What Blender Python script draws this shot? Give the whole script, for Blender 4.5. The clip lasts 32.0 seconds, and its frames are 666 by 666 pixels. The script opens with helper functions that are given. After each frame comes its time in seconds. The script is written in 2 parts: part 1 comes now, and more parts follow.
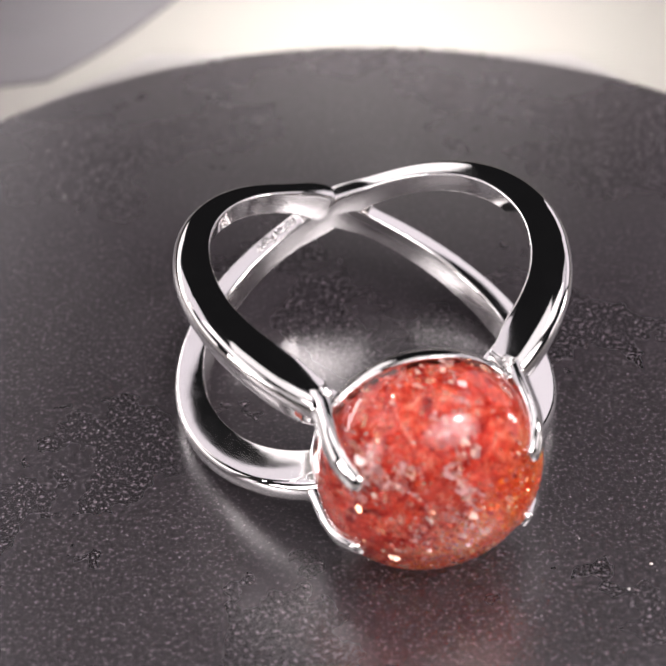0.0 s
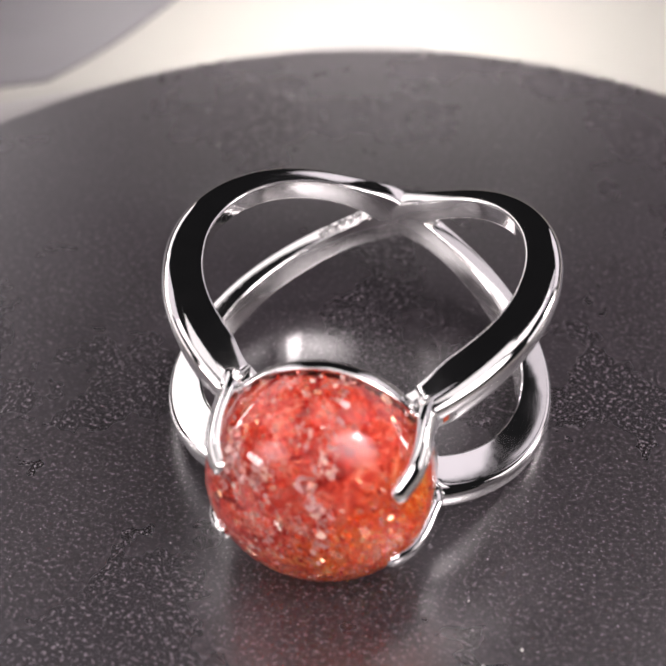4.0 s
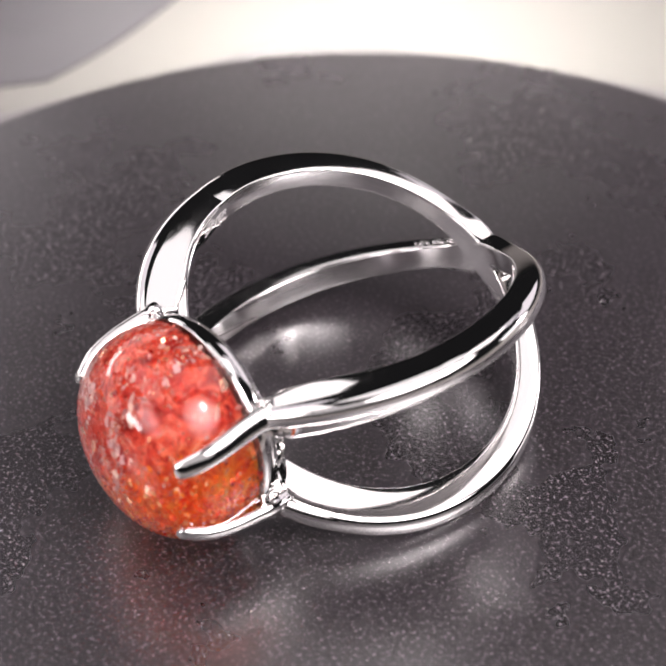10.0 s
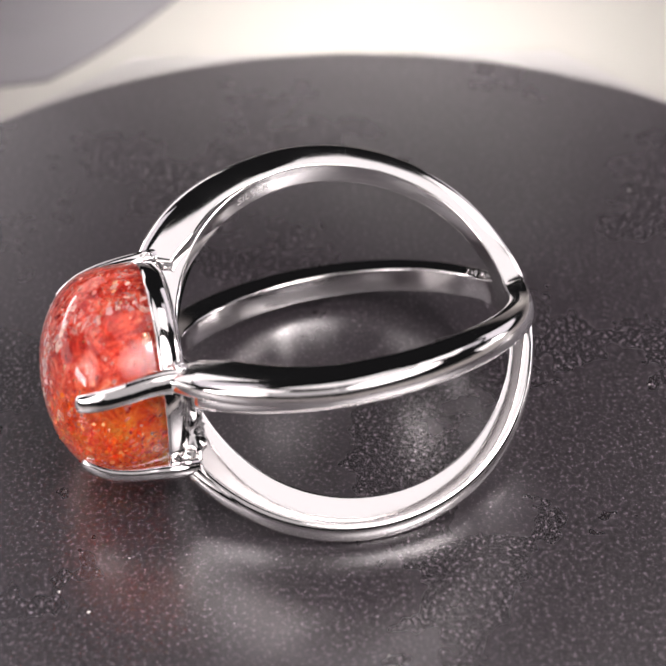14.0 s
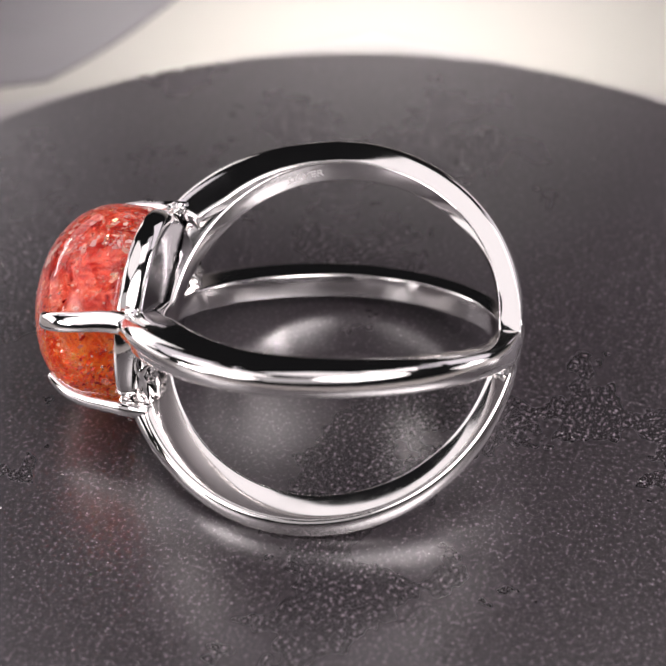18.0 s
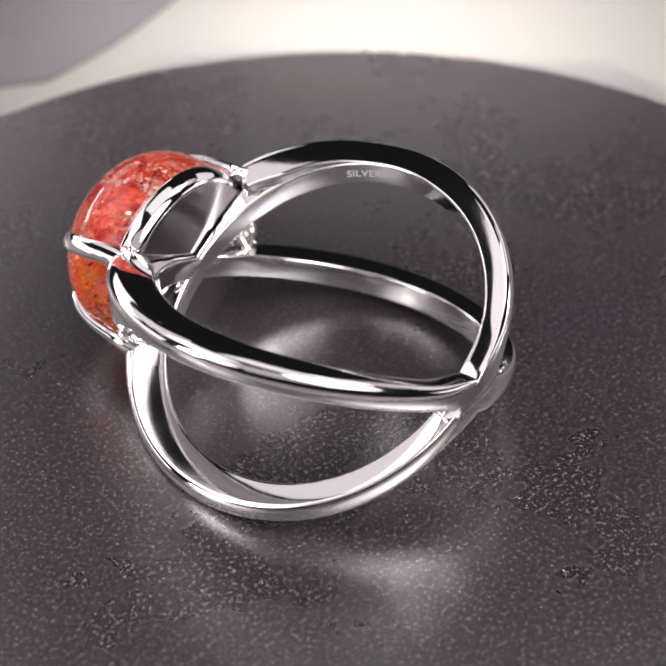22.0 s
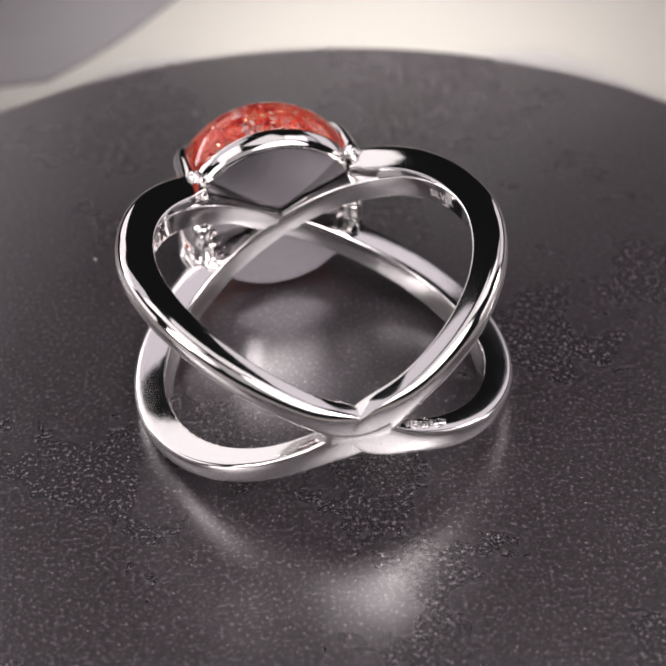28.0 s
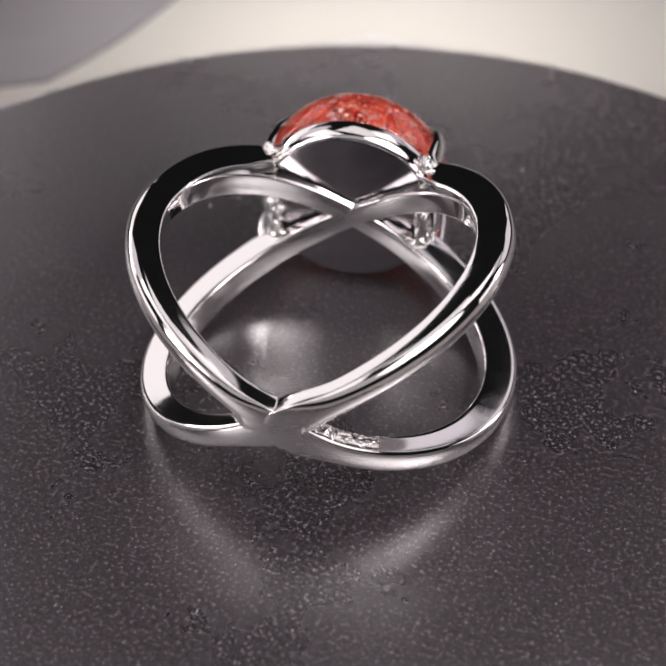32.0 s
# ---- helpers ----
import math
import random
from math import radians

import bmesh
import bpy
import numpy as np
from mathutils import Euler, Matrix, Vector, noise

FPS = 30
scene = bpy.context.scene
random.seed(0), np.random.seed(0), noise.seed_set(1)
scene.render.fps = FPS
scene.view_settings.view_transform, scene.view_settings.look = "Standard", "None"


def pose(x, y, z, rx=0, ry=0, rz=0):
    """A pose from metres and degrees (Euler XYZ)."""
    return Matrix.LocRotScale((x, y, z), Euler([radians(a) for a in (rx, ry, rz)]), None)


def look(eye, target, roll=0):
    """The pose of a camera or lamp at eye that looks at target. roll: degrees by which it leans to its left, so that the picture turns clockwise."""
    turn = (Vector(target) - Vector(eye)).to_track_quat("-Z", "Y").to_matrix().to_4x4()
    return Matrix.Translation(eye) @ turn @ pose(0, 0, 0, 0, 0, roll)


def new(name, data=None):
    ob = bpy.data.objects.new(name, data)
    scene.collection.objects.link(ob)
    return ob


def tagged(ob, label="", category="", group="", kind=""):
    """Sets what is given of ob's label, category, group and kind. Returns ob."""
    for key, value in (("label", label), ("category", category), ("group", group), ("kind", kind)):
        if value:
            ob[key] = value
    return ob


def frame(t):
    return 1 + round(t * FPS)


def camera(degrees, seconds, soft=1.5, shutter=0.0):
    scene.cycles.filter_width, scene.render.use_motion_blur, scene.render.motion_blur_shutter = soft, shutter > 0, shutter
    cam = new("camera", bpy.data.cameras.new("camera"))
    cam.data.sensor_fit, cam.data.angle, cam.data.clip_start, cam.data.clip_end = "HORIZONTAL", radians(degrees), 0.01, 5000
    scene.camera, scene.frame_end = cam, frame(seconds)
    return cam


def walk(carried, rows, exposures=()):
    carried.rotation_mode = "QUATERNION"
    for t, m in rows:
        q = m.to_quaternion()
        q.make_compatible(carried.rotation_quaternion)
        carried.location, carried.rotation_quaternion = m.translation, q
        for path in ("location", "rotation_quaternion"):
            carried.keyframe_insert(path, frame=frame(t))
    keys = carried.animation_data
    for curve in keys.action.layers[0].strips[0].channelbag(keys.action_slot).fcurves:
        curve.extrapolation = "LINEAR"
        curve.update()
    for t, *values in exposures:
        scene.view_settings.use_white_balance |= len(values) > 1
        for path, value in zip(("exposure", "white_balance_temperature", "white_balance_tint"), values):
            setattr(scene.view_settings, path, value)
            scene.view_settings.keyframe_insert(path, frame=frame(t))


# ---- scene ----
# Lengths of the set are given in units of U metres; the turntable's axis is the world's z axis.
U = 0.00072
SECONDS = 32.0

# ---- camera ----
cam = camera(24.68, SECONDS, soft=1.9)
EYE = Vector((0, -88.26, 81.65)) * U
HEAD, DIP = -0.0087, 0.70822
AIM = EYE + Vector((math.sin(HEAD) * math.cos(DIP), math.cos(HEAD) * math.cos(DIP), -math.sin(DIP))) * 0.1
VIEW = look(EYE, AIM, -1.608)
walk(cam, [(0, VIEW), (SECONDS, VIEW)], [(0, 0.14), (5, 0.16), (10, 0.19), (15, 0.11), (20, 0.02), (25, -0.06), (29, -0.25), (32, -0.27)])
cam.data.dof.use_dof = True
cam.data.dof.focus_distance = 112 * U
cam.data.dof.aperture_fstop = 56


def turn(t):
    """The turntable's turn at t seconds, in radians."""
    return -radians(6.3682) * t + 0.01232 * math.sin(math.pi * t / 32) + 0.00547 * math.sin(2 * math.pi * t / 32)


# ---- light ----
world = bpy.data.worlds.new("world")
scene.world = world
world.use_nodes = True
world.node_tree.nodes["Background"].inputs[0].default_value = (0.95, 0.93, 1.0, 1)
world.node_tree.nodes["Background"].inputs[1].default_value = 0.008


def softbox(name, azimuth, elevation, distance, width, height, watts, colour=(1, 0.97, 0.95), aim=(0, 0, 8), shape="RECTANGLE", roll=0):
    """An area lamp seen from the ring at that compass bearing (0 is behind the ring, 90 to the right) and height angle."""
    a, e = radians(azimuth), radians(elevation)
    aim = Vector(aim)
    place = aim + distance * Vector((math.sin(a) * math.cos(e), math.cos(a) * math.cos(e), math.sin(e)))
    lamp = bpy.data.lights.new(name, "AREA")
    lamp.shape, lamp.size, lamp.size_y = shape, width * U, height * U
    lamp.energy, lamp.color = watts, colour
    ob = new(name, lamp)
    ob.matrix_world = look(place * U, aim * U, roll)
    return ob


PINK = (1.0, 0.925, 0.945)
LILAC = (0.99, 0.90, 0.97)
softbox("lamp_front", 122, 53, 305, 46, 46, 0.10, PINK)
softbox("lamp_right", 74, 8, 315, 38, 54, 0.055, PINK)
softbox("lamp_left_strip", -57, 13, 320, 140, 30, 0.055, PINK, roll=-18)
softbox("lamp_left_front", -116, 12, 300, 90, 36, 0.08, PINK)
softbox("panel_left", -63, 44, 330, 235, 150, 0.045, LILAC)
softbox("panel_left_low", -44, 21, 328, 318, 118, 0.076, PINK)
# Two low lamps added to brighten the bands' outer rims; no walls stand here.
softbox("rim_fill_left", -80, 7, 340, 220, 100, 0.05, PINK)
softbox("rim_fill_right", 80, 7, 340, 170, 90, 0.034, PINK)
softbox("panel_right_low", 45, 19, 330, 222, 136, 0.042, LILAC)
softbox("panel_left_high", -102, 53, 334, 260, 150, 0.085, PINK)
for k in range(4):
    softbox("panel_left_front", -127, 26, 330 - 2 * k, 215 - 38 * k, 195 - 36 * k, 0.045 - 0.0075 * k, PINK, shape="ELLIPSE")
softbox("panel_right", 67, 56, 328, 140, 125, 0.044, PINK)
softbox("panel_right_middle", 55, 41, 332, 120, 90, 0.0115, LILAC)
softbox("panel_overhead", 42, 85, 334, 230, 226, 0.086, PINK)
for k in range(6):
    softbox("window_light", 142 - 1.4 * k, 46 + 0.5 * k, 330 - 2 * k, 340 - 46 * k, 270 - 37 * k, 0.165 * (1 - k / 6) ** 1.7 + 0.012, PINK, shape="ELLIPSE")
# Unseen fill lamp, added behind the camera to even out the light.
softbox("fill_south", 182, 38, 345, 350, 220, 0.06, PINK)
glow = bpy.data.lights.new("lamp_table", "AREA")
glow.shape, glow.size, glow.size_y, glow.energy, glow.color = "RECTANGLE", 46 * U, 36 * U, 0.0315, (1.0, 0.98, 0.925)
glow.spread = radians(80)
new("lamp_table", glow).matrix_world = look(Vector((4, 71, 62)) * U, Vector((6, 78, -12)) * U)


# ---- materials ----
def material(name, colour, rough=0.5, metal=0.0):
    m = bpy.data.materials.new(name)
    m.use_nodes = True
    b = m.node_tree.nodes["Principled BSDF"]
    b.inputs["Base Color"].default_value = (*colour, 1)
    b.inputs["Roughness"].default_value = rough
    b.inputs["Metallic"].default_value = metal
    return m, m.node_tree, b


def node(tree, kind, **values):
    n = tree.nodes.new(kind)
    for key, value in values.items():
        n.inputs[key.replace("_", " ")].default_value = value
    return n


def ramp(tree, source, *stops):
    """A colour ramp on source: stops of (position, colour)."""
    r = tree.nodes.new("ShaderNodeValToRGB")
    while len(r.color_ramp.elements) < len(stops):
        r.color_ramp.elements.new(0.5)
    for e, (at, colour) in zip(r.color_ramp.elements, stops):
        e.position, e.color = at, (*colour, 1)
    tree.links.new(source, r.inputs[0])
    return r.outputs[0]


def bump(tree, source, target, strength, distance):
    b = node(tree, "ShaderNodeBump", Strength=strength, Distance=distance)
    tree.links.new(source, b.inputs["Height"])
    tree.links.new(b.outputs[0], target.inputs["Normal"])


def coords(tree):
    return tree.nodes.new("ShaderNodeTexCoord").outputs["Object"]


def textured(tree, kind, scale, **values):
    n = node(tree, kind, Scale=scale, **values)
    tree.links.new(coords(tree), n.inputs["Vector"])
    return n


def silver_material():
    m, t, b = material("silver", (0.92, 0.90, 0.89), 0.05, 1.0)
    n = textured(t, "ShaderNodeTexNoise", 900, Detail=3)
    t.links.new(ramp(t, n.outputs[0], (0.3, (0.05,) * 3), (0.75, (0.10,) * 3)), b.inputs["Roughness"])
    n2 = textured(t, "ShaderNodeTexNoise", 420, Detail=2)
    bump(t, n2.outputs[0], b, 0.12, 0.00004)
    return m


def mat_material():
    m, t, b = material("black_mat", (0.02, 0.018, 0.019), 0.36)
    grain = textured(t, "ShaderNodeTexNoise", 4200, Detail=3, Roughness=0.75)
    stain = textured(t, "ShaderNodeTexNoise", 60, Detail=5, Roughness=0.6)
    fleck = textured(t, "ShaderNodeTexVoronoi", 3300)
    base = ramp(t, grain.outputs[0], (0.37, (0.008, 0.0066, 0.0076)), (0.56, (0.036, 0.0298, 0.0342)), (0.69, (0.240, 0.203, 0.229)))
    dots = ramp(t, fleck.outputs["Distance"], (0.0, (0.60, 0.55, 0.57)), (0.20, (0.0, 0.0, 0.0)))
    pick = ramp(t, fleck.outputs["Color"], (0.72, (0, 0, 0)), (0.82, (1, 1, 1)))
    mul = t.nodes.new("ShaderNodeMix")
    mul.data_type, mul.blend_type = "RGBA", "MULTIPLY"
    mul.inputs[0].default_value = 1
    t.links.new(dots, mul.inputs[6])
    t.links.new(pick, mul.inputs[7])
    add = t.nodes.new("ShaderNodeMix")
    add.data_type, add.blend_type = "RGBA", "ADD"
    add.inputs[0].default_value = 1
    t.links.new(base, add.inputs[6])
    t.links.new(mul.outputs[2], add.inputs[7])
    t.links.new(add.outputs[2], b.inputs["Base Color"])
    t.links.new(ramp(t, stain.outputs[0], (0.3, (0.25,) * 3), (0.7, (0.31,) * 3)), b.inputs["Roughness"])
    b.inputs["Specular IOR Level"].default_value = 1.0
    b.inputs["IOR"].default_value = 1.8
    bump(t, grain.outputs[0], b, 0.4, 0.00003)
    return m


def white_material(name, colour, rough):
    m, t, b = material(name, colour, rough)
    n = textured(t, "ShaderNodeTexNoise", 30, Detail=4)
    lo = tuple(0.94 * v for v in colour)
    t.links.new(ramp(t, n.outputs[0], (0.3, lo), (0.7, colour)), b.inputs["Base Color"])
    n2 = textured(t, "ShaderNodeTexNoise", 1500, Detail=3)
    bump(t, n2.outputs[0], b, 0.1, 0.00003)
    return m


def quartz_material():
    m, t, b = material("clear_quartz", (1.0, 0.88, 0.85), 0.0)
    b.inputs["Transmission Weight"].default_value = 1
    b.inputs["IOR"].default_value = 1.5
    return m


def across(t, side, up, shift):
    """A value that grows across the stone, from about 0 to 1, with the shares of its side and up ways."""
    sep = t.nodes.new("ShaderNodeSeparateXYZ")
    t.links.new(coords(t), sep.inputs[0])
    a = node(t, "ShaderNodeMath")
    b = node(t, "ShaderNodeMath")
    a.operation = b.operation = "MULTIPLY_ADD"
    t.links.new(sep.outputs["Y"], a.inputs[0])
    a.inputs[1].default_value = -side / (15.1 * U)
    a.inputs[2].default_value = 0.5 + shift - 0.033 * side - up * 8.0 / 15.1
    t.links.new(sep.outputs["Z"], b.inputs[0])
    b.inputs[1].default_value = up / (15.1 * U)
    t.links.new(a.outputs[0], b.inputs[2])
    return b.outputs[0]


def cloud_material():
    m, t, b = material("quartz_cloud", (0.75, 0.25, 0.18), 0.5)
    b.inputs["Specular IOR Level"].default_value = 0.1
    n = textured(t, "ShaderNodeTexNoise", 430, Detail=9, Roughness=0.74)
    n.inputs["Distortion"].default_value = 0.5
    n2 = textured(t, "ShaderNodeTexNoise", 200, Detail=7, Roughness=0.64)
    n2.inputs["Distortion"].default_value = 1.2
    t.links.new(ramp(t, n.outputs[0], (0.38, (0.22, 0.014, 0.012)), (0.47, (0.55, 0.06, 0.04)), (0.56, (0.72, 0.20, 0.15)), (0.67, (0.95, 0.66, 0.60))), b.inputs["Base Color"])
    glow = node(t, "ShaderNodeBsdfTranslucent", Color=(0.5, 0.12, 0.06, 1))
    clear = t.nodes.new("ShaderNodeBsdfTransparent")
    mix1, mix2 = t.nodes.new("ShaderNodeMixShader"), t.nodes.new("ShaderNodeMixShader")
    mix1.inputs[0].default_value = 0.4
    t.links.new(b.outputs[0], mix1.inputs[1])
    t.links.new(glow.outputs[0], mix1.inputs[2])
    cell = textured(t, "ShaderNodeTexVoronoi", 2200)
    veil = t.nodes.new("ShaderNodeMix")
    veil.inputs[0].default_value = 0.3
    share = t.nodes.new("ShaderNodeMath")
    share.operation = "MULTIPLY"
    t.links.new(n2.outputs[0], veil.inputs[2])
    t.links.new(cell.outputs["Color"], veil.inputs[3])
    t.links.new(ramp(t, veil.outputs[0], (0.46, (0.0,) * 3), (0.53, (0.16,) * 3), (0.65, (0.85,) * 3)), share.inputs[0])
    t.links.new(ramp(t, across(t, 1.0, -0.25, 0.0), (0.36, (1.0,) * 3), (0.70, (0.22,) * 3)), share.inputs[1])
    t.links.new(share.outputs[0], mix2.inputs[0])
    t.links.new(clear.outputs[0], mix2.inputs[1])
    t.links.new(mix1.outputs[0], mix2.inputs[2])
    t.links.new(mix2.outputs[0], t.nodes["Material Output"].inputs[0])
    return m


def core_material():
    m, t, b = material("quartz_core", (0.4, 0.06, 0.03), 0.35)
    b.inputs["Specular IOR Level"].default_value = 0.1
    n = textured(t, "ShaderNodeTexNoise", 780, Detail=9, Roughness=0.78)
    n.inputs["Distortion"].default_value = 0.9
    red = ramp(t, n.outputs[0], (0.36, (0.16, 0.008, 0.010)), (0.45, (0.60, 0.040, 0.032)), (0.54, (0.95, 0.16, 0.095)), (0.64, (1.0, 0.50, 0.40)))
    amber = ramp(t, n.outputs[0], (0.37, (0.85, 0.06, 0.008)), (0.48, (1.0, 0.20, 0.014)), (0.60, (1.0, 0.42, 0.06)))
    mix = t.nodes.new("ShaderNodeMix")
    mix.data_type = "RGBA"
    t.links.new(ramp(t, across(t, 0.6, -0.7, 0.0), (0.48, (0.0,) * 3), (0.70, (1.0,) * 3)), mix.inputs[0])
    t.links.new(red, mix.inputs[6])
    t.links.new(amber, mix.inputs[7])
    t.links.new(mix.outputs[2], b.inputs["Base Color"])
    b.inputs["Subsurface Weight"].default_value = 0.55
    b.inputs["Subsurface Radius"].default_value = (1.0, 0.22, 0.1)
    b.inputs["Subsurface Scale"].default_value = 0.0035
    bump(t, n.outputs[0], b, 1.0, 0.0006)
    return m


def plate_material(name, rough, metal, *stops):
    """Thin glittering mineral plates whose colour changes from plate to plate."""
    m, t, b = material(name, stops[0][1], rough, metal)
    g = t.nodes.new("ShaderNodeNewGeometry").outputs["Random Per Island"]
    c = ramp(t, g, *stops)
    t.links.new(c, b.inputs["Base Color"])
    glow = t.nodes.new("ShaderNodeBsdfTranslucent")
    t.links.new(c, glow.inputs[0])
    mix = t.nodes.new("ShaderNodeMixShader")
    mix.inputs[0].default_value = 0.45 * (1 - metal)
    t.links.new(b.outputs[0], mix.inputs[1])
    t.links.new(glow.outputs[0], mix.inputs[2])
    t.links.new(mix.outputs[0], t.nodes["Material Output"].inputs[0])
    return m


SILVER, MAT = silver_material(), mat_material()
PLATE, TABLE = white_material("white_plate", (0.215, 0.20, 0.20), 0.4), white_material("white_table", (0.205, 0.19, 0.18), 0.6)
QUARTZ, CLOUD, CORE, FLAKES = quartz_material(), cloud_material(), core_material(), plate_material("red_flakes", 0.22, 0.35, (0.0, (0.30, 0.012, 0.012)), (0.35, (0.60, 0.04, 0.025)), (0.6, (0.85, 0.14, 0.05)), (0.76, (0.75, 0.26, 0.22)), (0.9, (0.9, 0.52, 0.48)), (0.98, (1.0, 0.86, 0.74)))
GOLD = plate_material("orange_flakes", 0.2, 0.3, (0.0, (0.90, 0.08, 0.01)), (0.45, (1.0, 0.19, 0.012)), (0.8, (1.0, 0.34, 0.03)), (0.97, (1.0, 0.72, 0.32)))
GLINT = plate_material("glints", 0.16, 0.85, (0.0, (0.95, 0.55, 0.30)), (0.5, (1.0, 0.80, 0.62)), (0.9, (1.0, 0.95, 0.90)))
PALE = plate_material("pale_flakes", 0.3, 0.3, (0.0, (0.62, 0.42, 0.42)), (0.5, (0.80, 0.62, 0.62)), (0.9, (0.95, 0.85, 0.74)))
# Grey of the added sheet: the table's soft shadow put into a colour.
SHADE_GREY = white_material("shade_grey", (0.098, 0.09, 0.098), 0.9)
DUST = white_material("dust", (0.75, 0.73, 0.70), 0.8)
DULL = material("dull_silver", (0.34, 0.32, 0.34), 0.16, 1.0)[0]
MARK = white_material("etched_silver", (0.72, 0.70, 0.70), 0.6)


# ---- building helpers ----
def ease(v, a, b):
    v = min(1.0, max(0.0, (v - a) / (b - a)))
    return v * v * (3 - 2 * v)


def mesh_of(name, points, faces, mat, smooth=True):
    me = bpy.data.meshes.new(name)
    me.from_pydata([tuple(U * c for c in p) for p in points], [], faces)
    me.materials.append(mat)
    if smooth:
        me.polygons.foreach_set("use_smooth", [True] * len(me.polygons))
    me.update()
    return me


def part(name, me, parent, label=""):
    ob = new(name, me)
    ob.parent = parent
    return tagged(ob, label)


def tube(rings, closed):
    """Points and faces of a skin over rings of equally many points."""
    n = len(rings[0])
    points = [p for r in rings for p in r]
    faces = []
    for i in range(len(rings) if closed else len(rings) - 1):
        j = (i + 1) % len(rings)
        for k in range(n):
            l = (k + 1) % n
            faces.append((i * n + k, i * n + l, j * n + l, j * n + k))
    if not closed:
        faces.append(tuple(range(n))[::-1])
        faces.append(tuple((len(rings) - 1) * n + k for k in range(n)))
    return points, faces


def lathe(profile, around=128):
    """A closed solid of revolution about z from (radius, z) pairs, from axis to axis."""
    points, faces = [], []
    for r, z in profile:
        for k in range(around):
            a = 2 * math.pi * k / around
            points.append((r * math.cos(a), r * math.sin(a), z))
    for i in range(len(profile) - 1):
        for k in range(around):
            l = (k + 1) % around
            faces.append((i * around + k, i * around + l, (i + 1) * around + l, (i + 1) * around + k))
    return points, faces


# ---- table and turntable ----
bm = bmesh.new()
bmesh.ops.create_cube(bm, size=1.0, matrix=Matrix.Diagonal((1.3, 1.0, 0.03, 1)))
bmesh.ops.bevel(bm, geom=bm.edges[:], offset=0.004, segments=3, affect="EDGES", profile=0.5)
me = bpy.data.meshes.new("ground")
bm.to_mesh(me)
bm.free()
me.materials.append(TABLE)
table = tagged(new("ground", me), "grey tabletop under the turntable, brightly lit and out of focus", "table", kind="structure")
table.location = (0, 0.05, -12 * U - 0.015)


# Added crumpled grey sheet, standing in for shade on the table behind the turntable.
points, faces = [], []
for i in range(41):
    for j in range(41):
        u, v = i / 40, j / 40
        x = -92 + (56 + 47 * v) * u + 2.0 * math.sin(7 * v + 1)
        y = 66 + 56 * v + 2.5 * math.sin(5 * u + 2)
        edge = ease(min(u, 1 - u), 0.0, 0.3) * ease(min(v, 1 - v), 0.0, 0.2)
        fold = noise.noise(Vector((x * 0.055, y * 0.075, 3.1))) + 0.5 * noise.noise(Vector((x * 0.13, y * 0.13, 8.2)))
        points.append((x, y, -11.7 + edge * (2.4 + 4.2 * fold)))
for i in range(40):
    for j in range(40):
        n = i * 41 + j
        faces.append((n, n + 41, n + 42, n + 1))
points += [(x, y, z - 0.25) for x, y, z in points]
faces += [tuple(1681 + k for k in f[::-1]) for f in faces]
rim = [41 * i for i in range(41)] + [1640 + j for j in range(1, 41)] + [41 * i + 40 for i in range(39, -1, -1)] + [j for j in range(39, 0, -1)]
faces += [(rim[k], rim[k - 1], rim[k - 1] + 1681, rim[k] + 1681) for k in range(len(rim))]
tagged(new("cloth", mesh_of("cloth", points, faces, SHADE_GREY)), "crumpled lilac-grey sheet standing in for a shadow on the table, out of focus", "cloth")

DISC_R = 53.6
profile = [(0.001, -1.2), (DISC_R - 0.3, -1.2), (DISC_R - 0.05, -1.1), (DISC_R, -0.9), (DISC_R, -0.35), (DISC_R - 0.1, -0.1), (DISC_R - 0.35, 0.0), (0.001, 0.0)]
disc = tagged(new("turntable_mat", mesh_of("turntable_mat", *lathe(profile, 256), MAT, False)), "round matte black speckled mat lying on a white turntable plate", "turntable mat")

PLATE_R = 59.2


def octagon(r, z):
    return [(r * math.cos(radians(20 + 45 * k)), r * math.sin(radians(20 + 45 * k)), z) for k in range(8)]


turntable = new("turntable")
tagged(turntable, "white eight-sided turntable plate on a round foot, turning slowly", "turntable")
part("plate", mesh_of("plate", *tube([octagon(PLATE_R - 0.8, -5.0), octagon(PLATE_R, -4.6), octagon(PLATE_R, -1.9), octagon(PLATE_R - 0.7, -1.2)], False), PLATE, False), turntable)
part("foot", mesh_of("foot", *lathe([(0.001, -12.0), (40, -12.0), (40.3, -11.7), (40.3, -5.02), (0.001, -5.02)], 96), PLATE, False), turntable)

# ---- ring ----
RING = (1.51, 1.362, math.degrees(1.7884))
ring = tagged(new("ring"), "polished silver criss-cross ring with a red strawberry quartz cabochon", "ring")
MID, SLOPE_X, SLOPE_Y = 8.055, 0.0345, 0.0151
THICK, WIDE, FLAT = 2.65, 2.1, 14.05


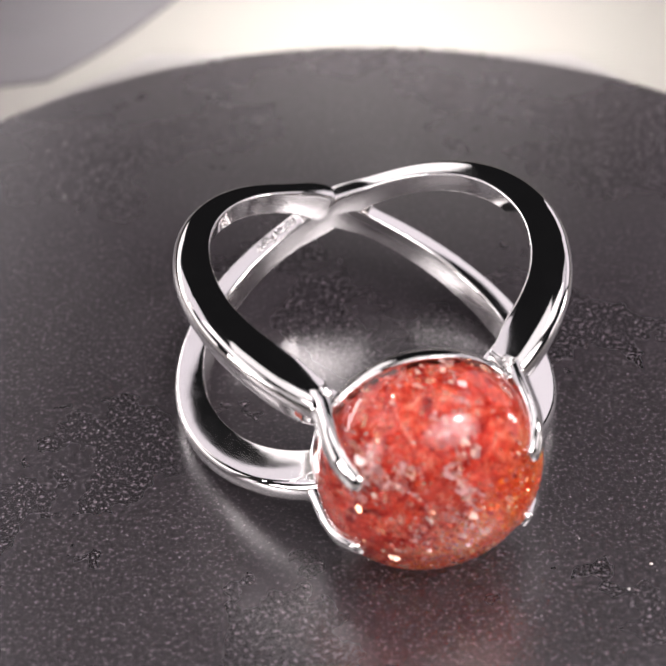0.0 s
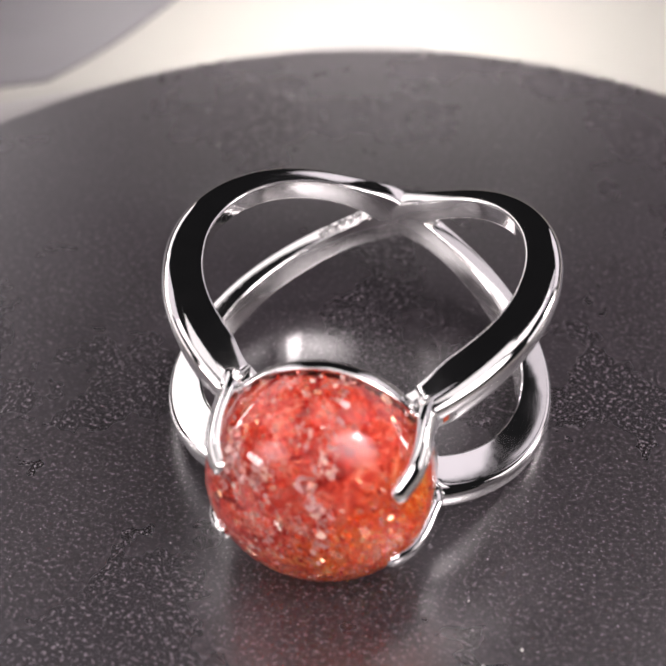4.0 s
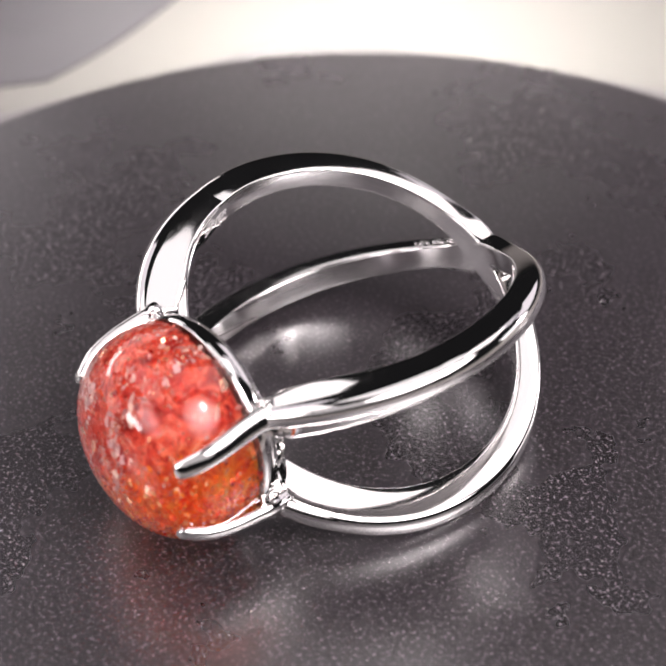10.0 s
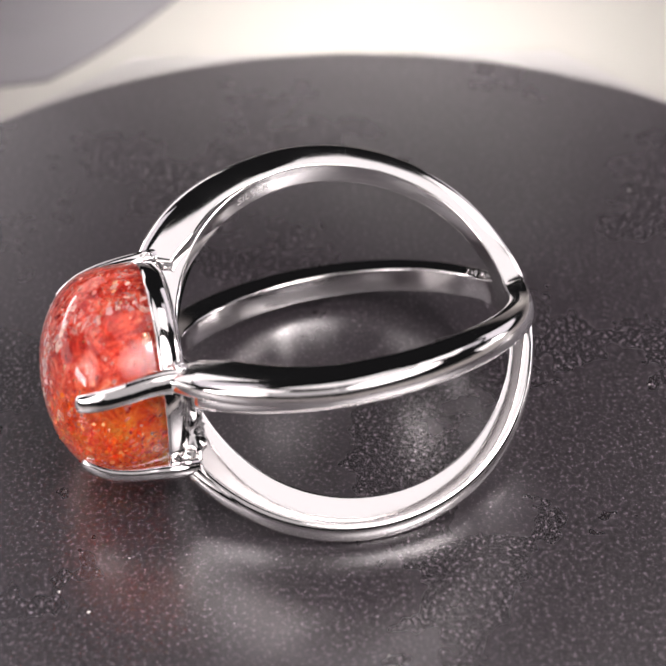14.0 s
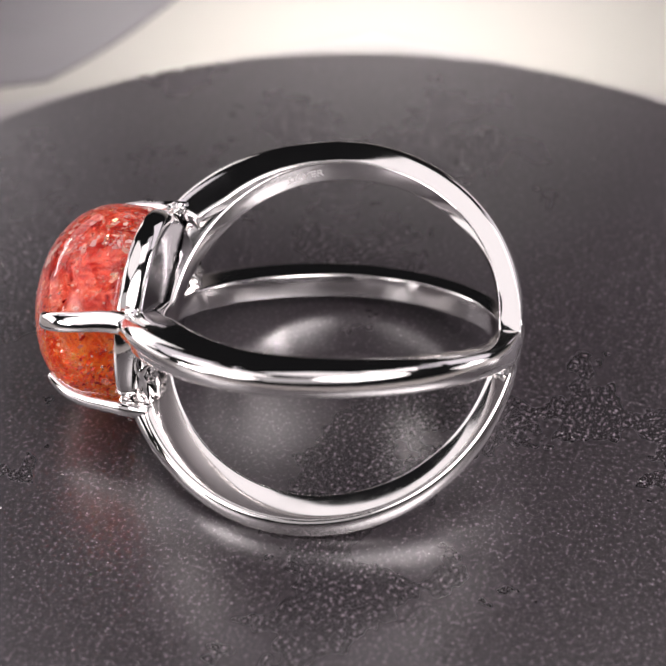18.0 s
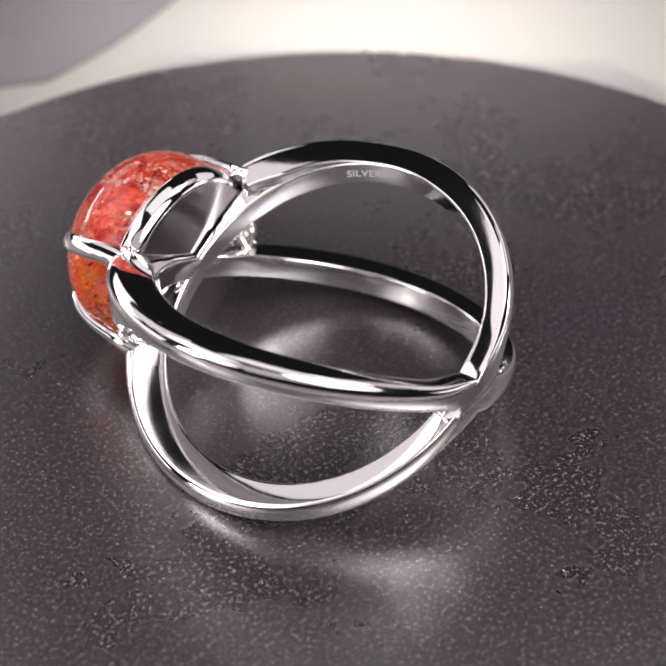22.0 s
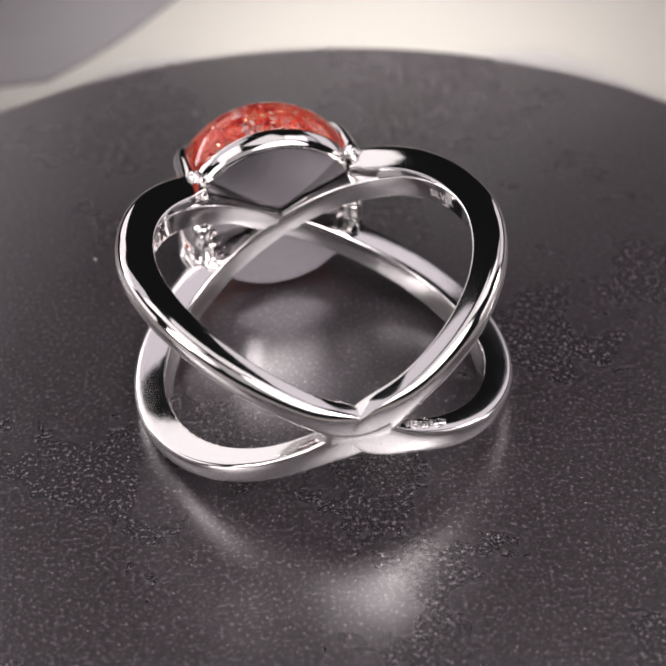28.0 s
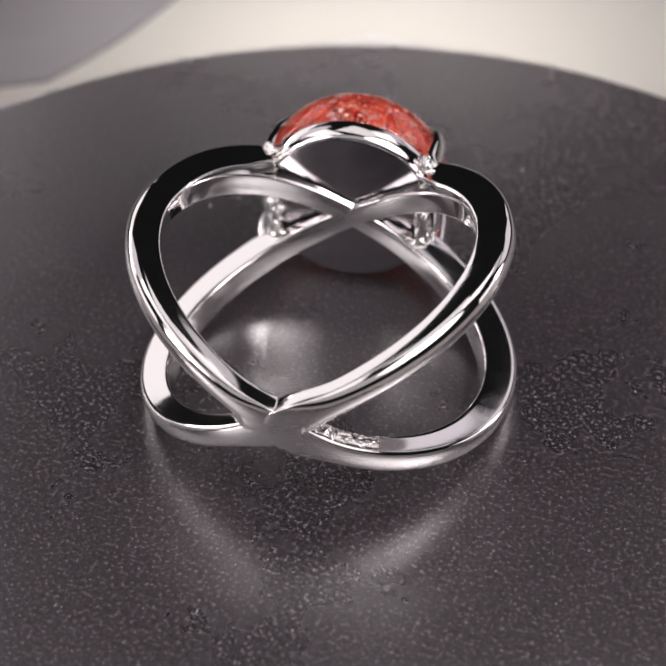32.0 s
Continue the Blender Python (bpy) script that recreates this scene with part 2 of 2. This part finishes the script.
def hoop_raw(hoop, a, out, up, lift=0.0):
    """A point of one of the two crossing hoops, at the angle a from the rear crossing, out from and up over its middle line."""
    s, c = math.sin(a), math.cos(a)
    rise = hoop * ((6.595 * s - 0.373 * math.sin(2 * a) + 0.154 * math.sin(3 * a)) * (1 - 0.016 * hoop) - 0.13 + 0.40 * max(0.0, c) ** 3)
    if c > 0.8:
        up *= 1 + 0.5 * math.exp(-(math.asin(s) / 0.2) ** 2)
    high = hoop * s > 0
    rise += lift if high else -lift
    lean = 0.18 * abs(s) ** 0.6 + 0.1 * ease(c, -0.3, 0.2) * ease(abs(s), 0.3, 0.8) if high else -0.24 * abs(s)
    r = 13.27 - 1.86 * c + 0.231 * math.cos(2 * a) + out * math.cos(lean) - up * math.sin(lean)
    r += 0.45 * max(0.0, s) if hoop < 0 else 0.0
    r += 0.18 * max(0.0, c) ** 2 - (0.2 * s * s if high else 0.0)
    z = rise + out * math.sin(lean) + up * math.cos(lean)
    x, y = r * c, r * s
    return Vector((x - SLOPE_X * z, y - SLOPE_Y * z, MID + z + SLOPE_X * x + SLOPE_Y * y))


def half_thick(a):
    return 1.30 - 0.41 * math.cos(a)


def hoop_point(hoop, a, out, up):
    """The same for the hoop proper, whose outside is cut flat where it lies on the stone's back plate; out is counted for a full section."""
    half = half_thick(a)
    out = out / (THICK / 2) * half
    c = math.cos(a)
    if c < -0.7:
        out = min(out, FLAT / -c - (13.27 - 1.86 * c + 0.231 * math.cos(2 * a)))
    return hoop_raw(hoop, a, out, up)


def shoulder_point(hoop, a, out, up):
    """The outer branch that leaves the hoop and runs on to a claw's root."""
    high_side = hoop * math.sin(a) > 0
    f = ease(math.degrees(abs(a)), 104, 160) if high_side else ease(math.degrees(abs(a)), 130, 160)
    half = half_thick(a)
    low, high = -half * (1 - (0.45 if high_side else 0.1) * ease(math.degrees(abs(a)), 144, 158)) + 0.03 - 0.045 * ease(math.degrees(abs(a)), 124, 142), half * (1 - 0.05 * f) + 0.45 * f - 0.04
    out = low + (out / THICK + 0.5) * (high - low)
    return hoop_raw(hoop, a, out, up * (0.96 - 0.10 * f if high_side else 0.93), (1.2 if high_side else 0.0) * f)


def band_section(rise, soft=0.2):
    """Half-thickness and half-width pairs round the band: flat inside and on the sides, domed outside by rise."""
    t, w = THICK / 2, WIDE / 2
    pts = []
    for k in range(25):
        q = radians(-90 + 180 * k / 24)
        pts.append((t - rise + rise * math.cos(q) ** 0.9, w * math.copysign(abs(math.sin(q)) ** 0.86, q)))
    for k in range(1, 5):
        u = k / 5
        pts.append((t - rise + (rise + soft - 2 * t) * u, w + 0.02 * math.sin(math.pi * u)))
    for cz, a0 in ((w - soft, 90), (-w + soft, 180)):
        for k in range(6):
            a = radians(a0 + 18 * k)
            pts.append((-t + soft + soft * math.cos(a), cz + soft * math.sin(a)))
    for k in range(1, 5):
        u = 1 - k / 5
        pts.append((t - rise + (rise + soft - 2 * t) * u, -w - 0.02 * math.sin(math.pi * u)))
    return pts


def section_at(hoop, a):
    """The high halves of the hoops are rounder outside than the low ones; at the rear crossing both are nearly flat."""
    s, c = math.sin(a), math.cos(a)
    flat = math.exp(-(s / 0.24) ** 2) if c > 0 else 0.0
    return band_section((0.62 + 0.38 * ease(hoop * s, -0.1, 0.35)) * (1 - 0.6 * flat))


for hoop in (1, -1):
    rings = [[hoop_point(hoop, 2 * math.pi * k / 240, o, z) for o, z in section_at(hoop, 2 * math.pi * k / 240)] for k in range(240)]
    part("band", mesh_of("band", *tube(rings, True), SILVER), ring)

# The bands run together at the rear crossing: a web fills the two corners beside it.
rings = []
for k in range(41):
    a = radians(-15.0 + 0.75 * k)
    b = a - 0.05
    fade = ease(math.degrees(abs(a)), 11, 15)
    half = half_thick(a)
    front, back = half + 0.03 - 0.5 * ease(math.degrees(abs(a)), 9, 15), half - 0.5
    tall = math.hypot(0.5, 5.6 * math.sin(a)) * (1 - 0.93 * fade)
    ring_pts = []
    for q in range(24):
        w = 2 * math.pi * q / 24
        o = abs(math.cos(w)) ** 0.3 * (front - 0.1 * math.sin(w) ** 4) if math.cos(w) > 0 else -abs(math.cos(w)) ** 0.4 * back
        h = math.copysign(abs(math.sin(w)) ** 0.7, math.sin(w)) * tall
        ring_pts.append(0.5 * (hoop_raw(1, b, o, 0) + hoop_raw(-1, b, o, 0)) + Vector((0, 0, h)))
    rings.append(ring_pts)
part("crossing_web", mesh_of("crossing_web", *tube(rings, False), SILVER), ring)

# The stone's own frame: x to the side, y up, z out along the dome's axis.
OUT = Vector((-1, 0, 0.046)).normalized()
SIDE = Vector((0, -1, 0))
UP = OUT.cross(SIDE)
SEAT = Vector((-15.92, -0.2, 8.0))
STONE_R, STONE_H, GIRDLE = 7.72, 8.0, 2.2


def at_stone(x, y, z):
    return SEAT + SIDE * x + UP * y + OUT * z


def dome(r, h, base=0.0, steps=26, around=96):
    girdle = base + GIRDLE * h / STONE_H
    prof = [(0.001, base), (r * 0.93, base), (r * 0.985, base + 0.12), (r, base + 0.4), (r, girdle)]
    for k in range(1, steps):
        v = math.sin(0.5 * math.pi * k / steps)
        prof.append((r * (1 - v ** 2.16) ** (1 / 2.16), girdle + (h - girdle + base) * v))
    prof.append((0.001, base + h))
    points, faces = lathe(prof, around)
    return [at_stone(*p) for p in points], faces


stone = part("stone", mesh_of("stone", *dome(STONE_R, STONE_H), QUARTZ), ring, "glossy translucent red quartz cabochon full of orange flakes")
stone.visible_shadow = False
part("cloud", mesh_of("cloud", *dome(STONE_R * 0.955, STONE_H * 0.9, 0.1, 18, 64), CLOUD), stone, "milky salmon-pink veil")
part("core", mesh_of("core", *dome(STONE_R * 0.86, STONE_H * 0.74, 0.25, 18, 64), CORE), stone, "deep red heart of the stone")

rng = random.Random(7)


def bulge(x, y, z):
    """1 on the stone's skin, less inside, in the dome's own unit space."""
    return (math.hypot(x, y) ** 2.16 + max(0.0, (z - 0.277) / 0.723) ** 2.16) ** (2 / 2.16)


def flakes(name, count, small, large, keep, mat, label):
    """Thin mineral plates strewn through the stone where keep(x, y, z, d) allows, in the dome's own unit space."""
    points, faces = [], []
    while len(faces) < count:
        x, y, z = rng.uniform(-1, 1), rng.uniform(-1, 1), rng.uniform(0.05, 1)
        if not keep(x, y, z, bulge(x, y, z)):
            continue
        mid = at_stone(x * STONE_R, y * STONE_R, z * STONE_H)
        way = Vector((rng.gauss(0, 1), rng.gauss(0, 1), rng.gauss(0, 1))).normalized()
        a = way.orthogonal().normalized()
        b = way.cross(a)
        size, slim = small + (large - small) * rng.random() ** 3, rng.uniform(0.3, 0.9)
        n = len(points)
        for k in range(5):
            q = 2 * math.pi * k / 5 + rng.uniform(-0.4, 0.4)
            points.append(mid + (a * math.cos(q) + b * math.sin(q) * slim) * size)
        faces.append(tuple(range(n, n + 5)))
    tagged(part(name, mesh_of(name, points, faces, mat, False), stone, label), kind="stuff")


def patchy(x, y, z, scale=2.6):
    return noise.noise(Vector((x, y, z)) * scale)


flakes("flakes", 4200, 0.05, 0.32, lambda x, y, z, d: 0.62 < d < 0.96 and patchy(x, y, z) + 0.25 * rng.random() > 0.02 and (x < 0.2 or y < 0.0 or rng.random() < 0.45), FLAKES, "tiny red and orange mineral flakes")
flakes("orange_plume", 3200, 0.05, 0.30, lambda x, y, z, d: 0.62 < d < 0.96 and ((x - 0.42) / 1.3) ** 2 + ((y + 0.18) / 1.0) ** 2 + (z - 0.45) ** 2 < 0.24 * (0.35 + rng.random()), GOLD, "glowing orange and golden flakes")
flakes("pale_plates", 420, 0.10, 0.50, lambda x, y, z, d: 0.66 < d < 0.94 and abs(x + 0.05) < 0.3 and y > -0.25 and patchy(x, y, z, 3.4) > 0.0, PALE, "pale pink and white mineral plates")
# Pale inclusions, clustered here to stand in also for a strip lamp's reflection.
flakes("milky_sheen_plates", 300, 0.10, 0.55, lambda x, y, z, d: 0.66 < d < 0.95 and ((x + 0.45) / 0.9) ** 2 + ((y - 0.32) / 0.8) ** 2 < 0.12 and patchy(x, y, z, 4.2) > -0.1, PALE, "milky white mineral plates, partly standing in for a strip lamp's reflection")
flakes("glints", 1500, 0.05, 0.24, lambda x, y, z, d: 0.70 < d < 0.95, GLINT, "scattered bright golden glints")
flakes("bright_plates", 300, 0.12, 0.62, lambda x, y, z, d: 0.74 < d < 0.95 and patchy(x, y, z, 3.0) > 0.08, GLINT, "larger cream-white mirror-like plates")


def stone_ring(profile, around=96):
    pts, fcs = [], []
    n = len(profile)
    for k in range(around):
        a = 2 * math.pi * k / around
        for r, z in profile:
            pts.append(at_stone(r * math.cos(a), r * math.sin(a), z))
    for k in range(around):
        l = (k + 1) % around
        for i in range(n):
            j = (i + 1) % n
            fcs.append((k * n + i, k * n + j, l * n + j, l * n + i))
    return pts, fcs


cup = [(6.78 + 0.88 * math.cos(radians(q)), -1.52 * math.sin(radians(q))) for q in range(0, 91, 9)] + [(6.5, -1.5), (6.5, 0.2), (7.52, 0.2)]
part("bezel", mesh_of("bezel", *stone_ring(cup), SILVER), ring, "polished silver bezel cup tapering behind the stone")
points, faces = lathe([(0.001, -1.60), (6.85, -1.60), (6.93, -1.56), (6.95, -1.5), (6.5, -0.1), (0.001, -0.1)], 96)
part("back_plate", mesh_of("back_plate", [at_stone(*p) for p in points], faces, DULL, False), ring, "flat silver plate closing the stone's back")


def bar(path, widths, depths, fixed):
    """A rounded bar along path; fixed: the way in which its width lies, per point."""
    rings = []
    for i, p in enumerate(path):
        ahead = (path[min(i + 1, len(path) - 1)] - path[max(i - 1, 0)]).normalized()
        side = (fixed[i] - ahead * fixed[i].dot(ahead)).normalized()
        high = ahead.cross(side)
        rings.append([p + side * widths[i] / 2 * math.copysign(abs(math.cos(q)) ** 0.7, math.cos(q)) + high * depths[i] / 2 * math.copysign(abs(math.sin(q)) ** 0.7, math.sin(q))
                      for q in (2 * math.pi * k / 16 for k in range(16))])
    return tube(rings, False)


def smooth_path(ctrl, steps=7):
    """A Catmull-Rom line through tuples of numbers."""
    out = []
    n = len(ctrl)
    for i in range(n - 1):
        p0, p1, p2, p3 = (np.array(ctrl[max(0, min(n - 1, i + d))], float) for d in (-1, 0, 1, 2))
        for k in range(steps):
            t = k / steps
            out.append(0.5 * (2 * p1 + (p2 - p0) * t + (2 * p0 - 5 * p1 + 4 * p2 - p3) * t * t + (3 * p1 - p0 - 3 * p2 + p3) * t ** 3))
    out.append(np.array(ctrl[-1], float))
    return out


def prong(angles, hoop, side, flare):
    """A shoulder that leaves its band and runs on as a claw over the stone's edge."""
    ctrl = []
    for a, wide, deep in ((146, 1.3, 1.2), (152, 1.35, 1.25)):
        p = shoulder_point(hoop, -side * radians(a), 0.1, 0.0)
        ctrl.append((*p, wide, deep))
    base, tip = radians(angles[0]), radians(angles[1])
    for f, r, z, wide, deep in ((0, 8.05, -0.7, 1.75, 1.25), (0.1, 7.98, 0.9, 1.65, 1.1), (0.4, 7.85, 2.6, 1.55, 1.0), (0.7, 7.45, 4.2, 1.5, 0.95), (0.95, 6.75, 5.4, 1.35, 0.8), (1, 6.4, 5.85, 1.1, 0.6), (1, 6.27, 6.0, 0.5, 0.25)):
        r += flare * max(0.0, 1 - (z + 0.7) / 5)
        g = base + (tip - base) * f
        p = at_stone(r * math.cos(g), r * math.sin(g), z)
        ctrl.append((*p, wide, deep))
    line = smooth_path(ctrl)
    path = [Vector(q[:3]) for q in line]
    axis_side = [UP * math.cos(base) - SIDE * math.sin(base)] * len(path)
    return bar(path, [q[3] for q in line], [q[4] for q in line], axis_side)


for angles, hoop, side in (((33, 25), -1, 1), ((146, 153), 1, -1), ((-26, -29), 1, 1), ((-152, -154), -1, -1)):
    rings = [[shoulder_point(hoop, -side * radians(102 + 54 * k / 54), o, z) for o, z in section_at(hoop, -side * radians(102))] for k in range(55)]
    part("shoulder", mesh_of("shoulder", *tube(rings, False), SILVER), ring)
    part("prong", mesh_of("prong", *prong(angles, hoop, side, 0.1), SILVER), ring)


def lump(middle, sizes, seed, rough=0.35):
    """A small uneven knob of cast metal."""
    pts, fcs = [], []
    rows, cols = 14, 20
    for i in range(rows + 1):
        v = math.pi * i / rows
        for j in range(cols):
            q = 2 * math.pi * j / cols
            d = Vector((math.sin(v) * math.cos(q), math.sin(v) * math.sin(q), math.cos(v)))
            k = 1 + rough * noise.noise(d * 2.4 + Vector((seed, 0, 0)))
            pts.append(middle + Vector((d.x * sizes[0], d.y * sizes[1], d.z * sizes[2])) * k)
    for i in range(rows):
        for j in range(cols):
            l = (j + 1) % cols
            fcs.append((i * cols + j, (i + 1) * cols + j, (i + 1) * cols + l, i * cols + l))
    return pts, fcs


for n, (x, y, z) in enumerate(((6.5, 5.0, -1.0), (-6.3, 5.0, -1.0), (7.0, -4.2, -0.9), (-7.0, -4.2, -0.9))):
    part("solder_bead", mesh_of("solder_bead", *lump(at_stone(x, y, z), (0.55, 0.5, 0.5), 3.1 * n, 0.6), SILVER), ring)
for n, side in enumerate((1, -1)):
    part("cast_web", mesh_of("cast_web", *lump(at_stone(6.2 * side, -0.9, -1.7), (1.0, 0.75, 2.2), 11.0 + 5 * n, 0.75), SILVER), ring, "rough cast silver web behind the bezel")

# A rough casting seam on the low band beside the rear crossing.
points, faces = [], []
for k in range(9):
    a = radians(13.5 + 1.9 * k)
    pts, fcs = lump(hoop_point(-1, a, -0.15 + 0.25 * math.sin(2.3 * k), 1.02), (0.34, 0.36, 0.09), 23.0 + 1.7 * k, 0.9)
    n = len(points)
    points += pts
    faces += [tuple(n + i for i in f) for f in fcs]
part("casting_seam", mesh_of("casting_seam", points, faces, SILVER), ring, "rough pitted casting seam on the silver band")

# The stamp on the inside of one band.
font = bpy.data.curves.new("stamp", "FONT")
font.body, font.size, font.extrude, font.align_x, font.align_y = "SILVER", 1.0, 0.02, "CENTER", "CENTER"
temp = new("stamp", font)
bpy.context.view_layer.update()
me = bpy.data.meshes.new_from_object(temp.evaluated_get(bpy.context.evaluated_depsgraph_get()))
bpy.data.objects.remove(temp)
spread = max(v.co.x for v in me.vertices)
for v in me.vertices:
    a = radians(116) - v.co.x / spread * 1.35 / 11.6
    v.co = hoop_point(1, a, -THICK / 2 - 0.01 - 0.25 * (v.co.z + 0.02), v.co.y * 0.95 - 0.05) * U
me.materials.clear()
me.materials.append(MARK)
part("stamp", me, ring, "small stamped word SILVER")

# ---- dust on the mat ----
points, faces = [], []


def speck(x, y, size, long=1.0):
    a = rng.uniform(0, math.pi)
    n = len(points)
    for dx, dy, dz in ((-1, 0, 0.02), (0, -1, 0.02), (1, 0, 0.02), (0, 1, 0.02), (0, 0, 0.9)):
        dx *= long
        points.append((x + size * (dx * math.cos(a) - dy * math.sin(a)), y + size * (dx * math.sin(a) + dy * math.cos(a)), 0.01 + size * dz))
    faces.extend([(n, n + 1, n + 4), (n + 1, n + 2, n + 4), (n + 2, n + 3, n + 4), (n + 3, n, n + 4), (n + 3, n + 2, n + 1, n)])


for x, y, size in ((21.1, -18.4, 0.16), (19.2, -20.6, 0.12), (-0.6, 37.2, 0.10), (-25.5, 27.3, 0.10)):
    speck(x, y, size)
for _ in range(150):
    r, a = 50 * math.sqrt(rng.random()), rng.uniform(0, 2 * math.pi)
    speck(r * math.cos(a), r * math.sin(a), 0.02 + 0.06 * rng.random() ** 5, 1 + 3 * rng.random() ** 4)
dust = tagged(new("dust", mesh_of("dust", points, faces, DUST, False)), "fine pale dust specks lying on the black mat", "dust", kind="stuff")


def motions():
    times = [2.0 * k for k in range(17)]
    base = pose(RING[0] * U, RING[1] * U, 0, 0, 0, RING[2])
    for thing, start in ((disc, Matrix.Translation((1.2 * U, 0, 0))), (turntable, Matrix()), (dust, Matrix()), (ring, base)):
        walk(thing, [(t, Matrix.Rotation(turn(t), 4, "Z") @ start) for t in times])


motions()
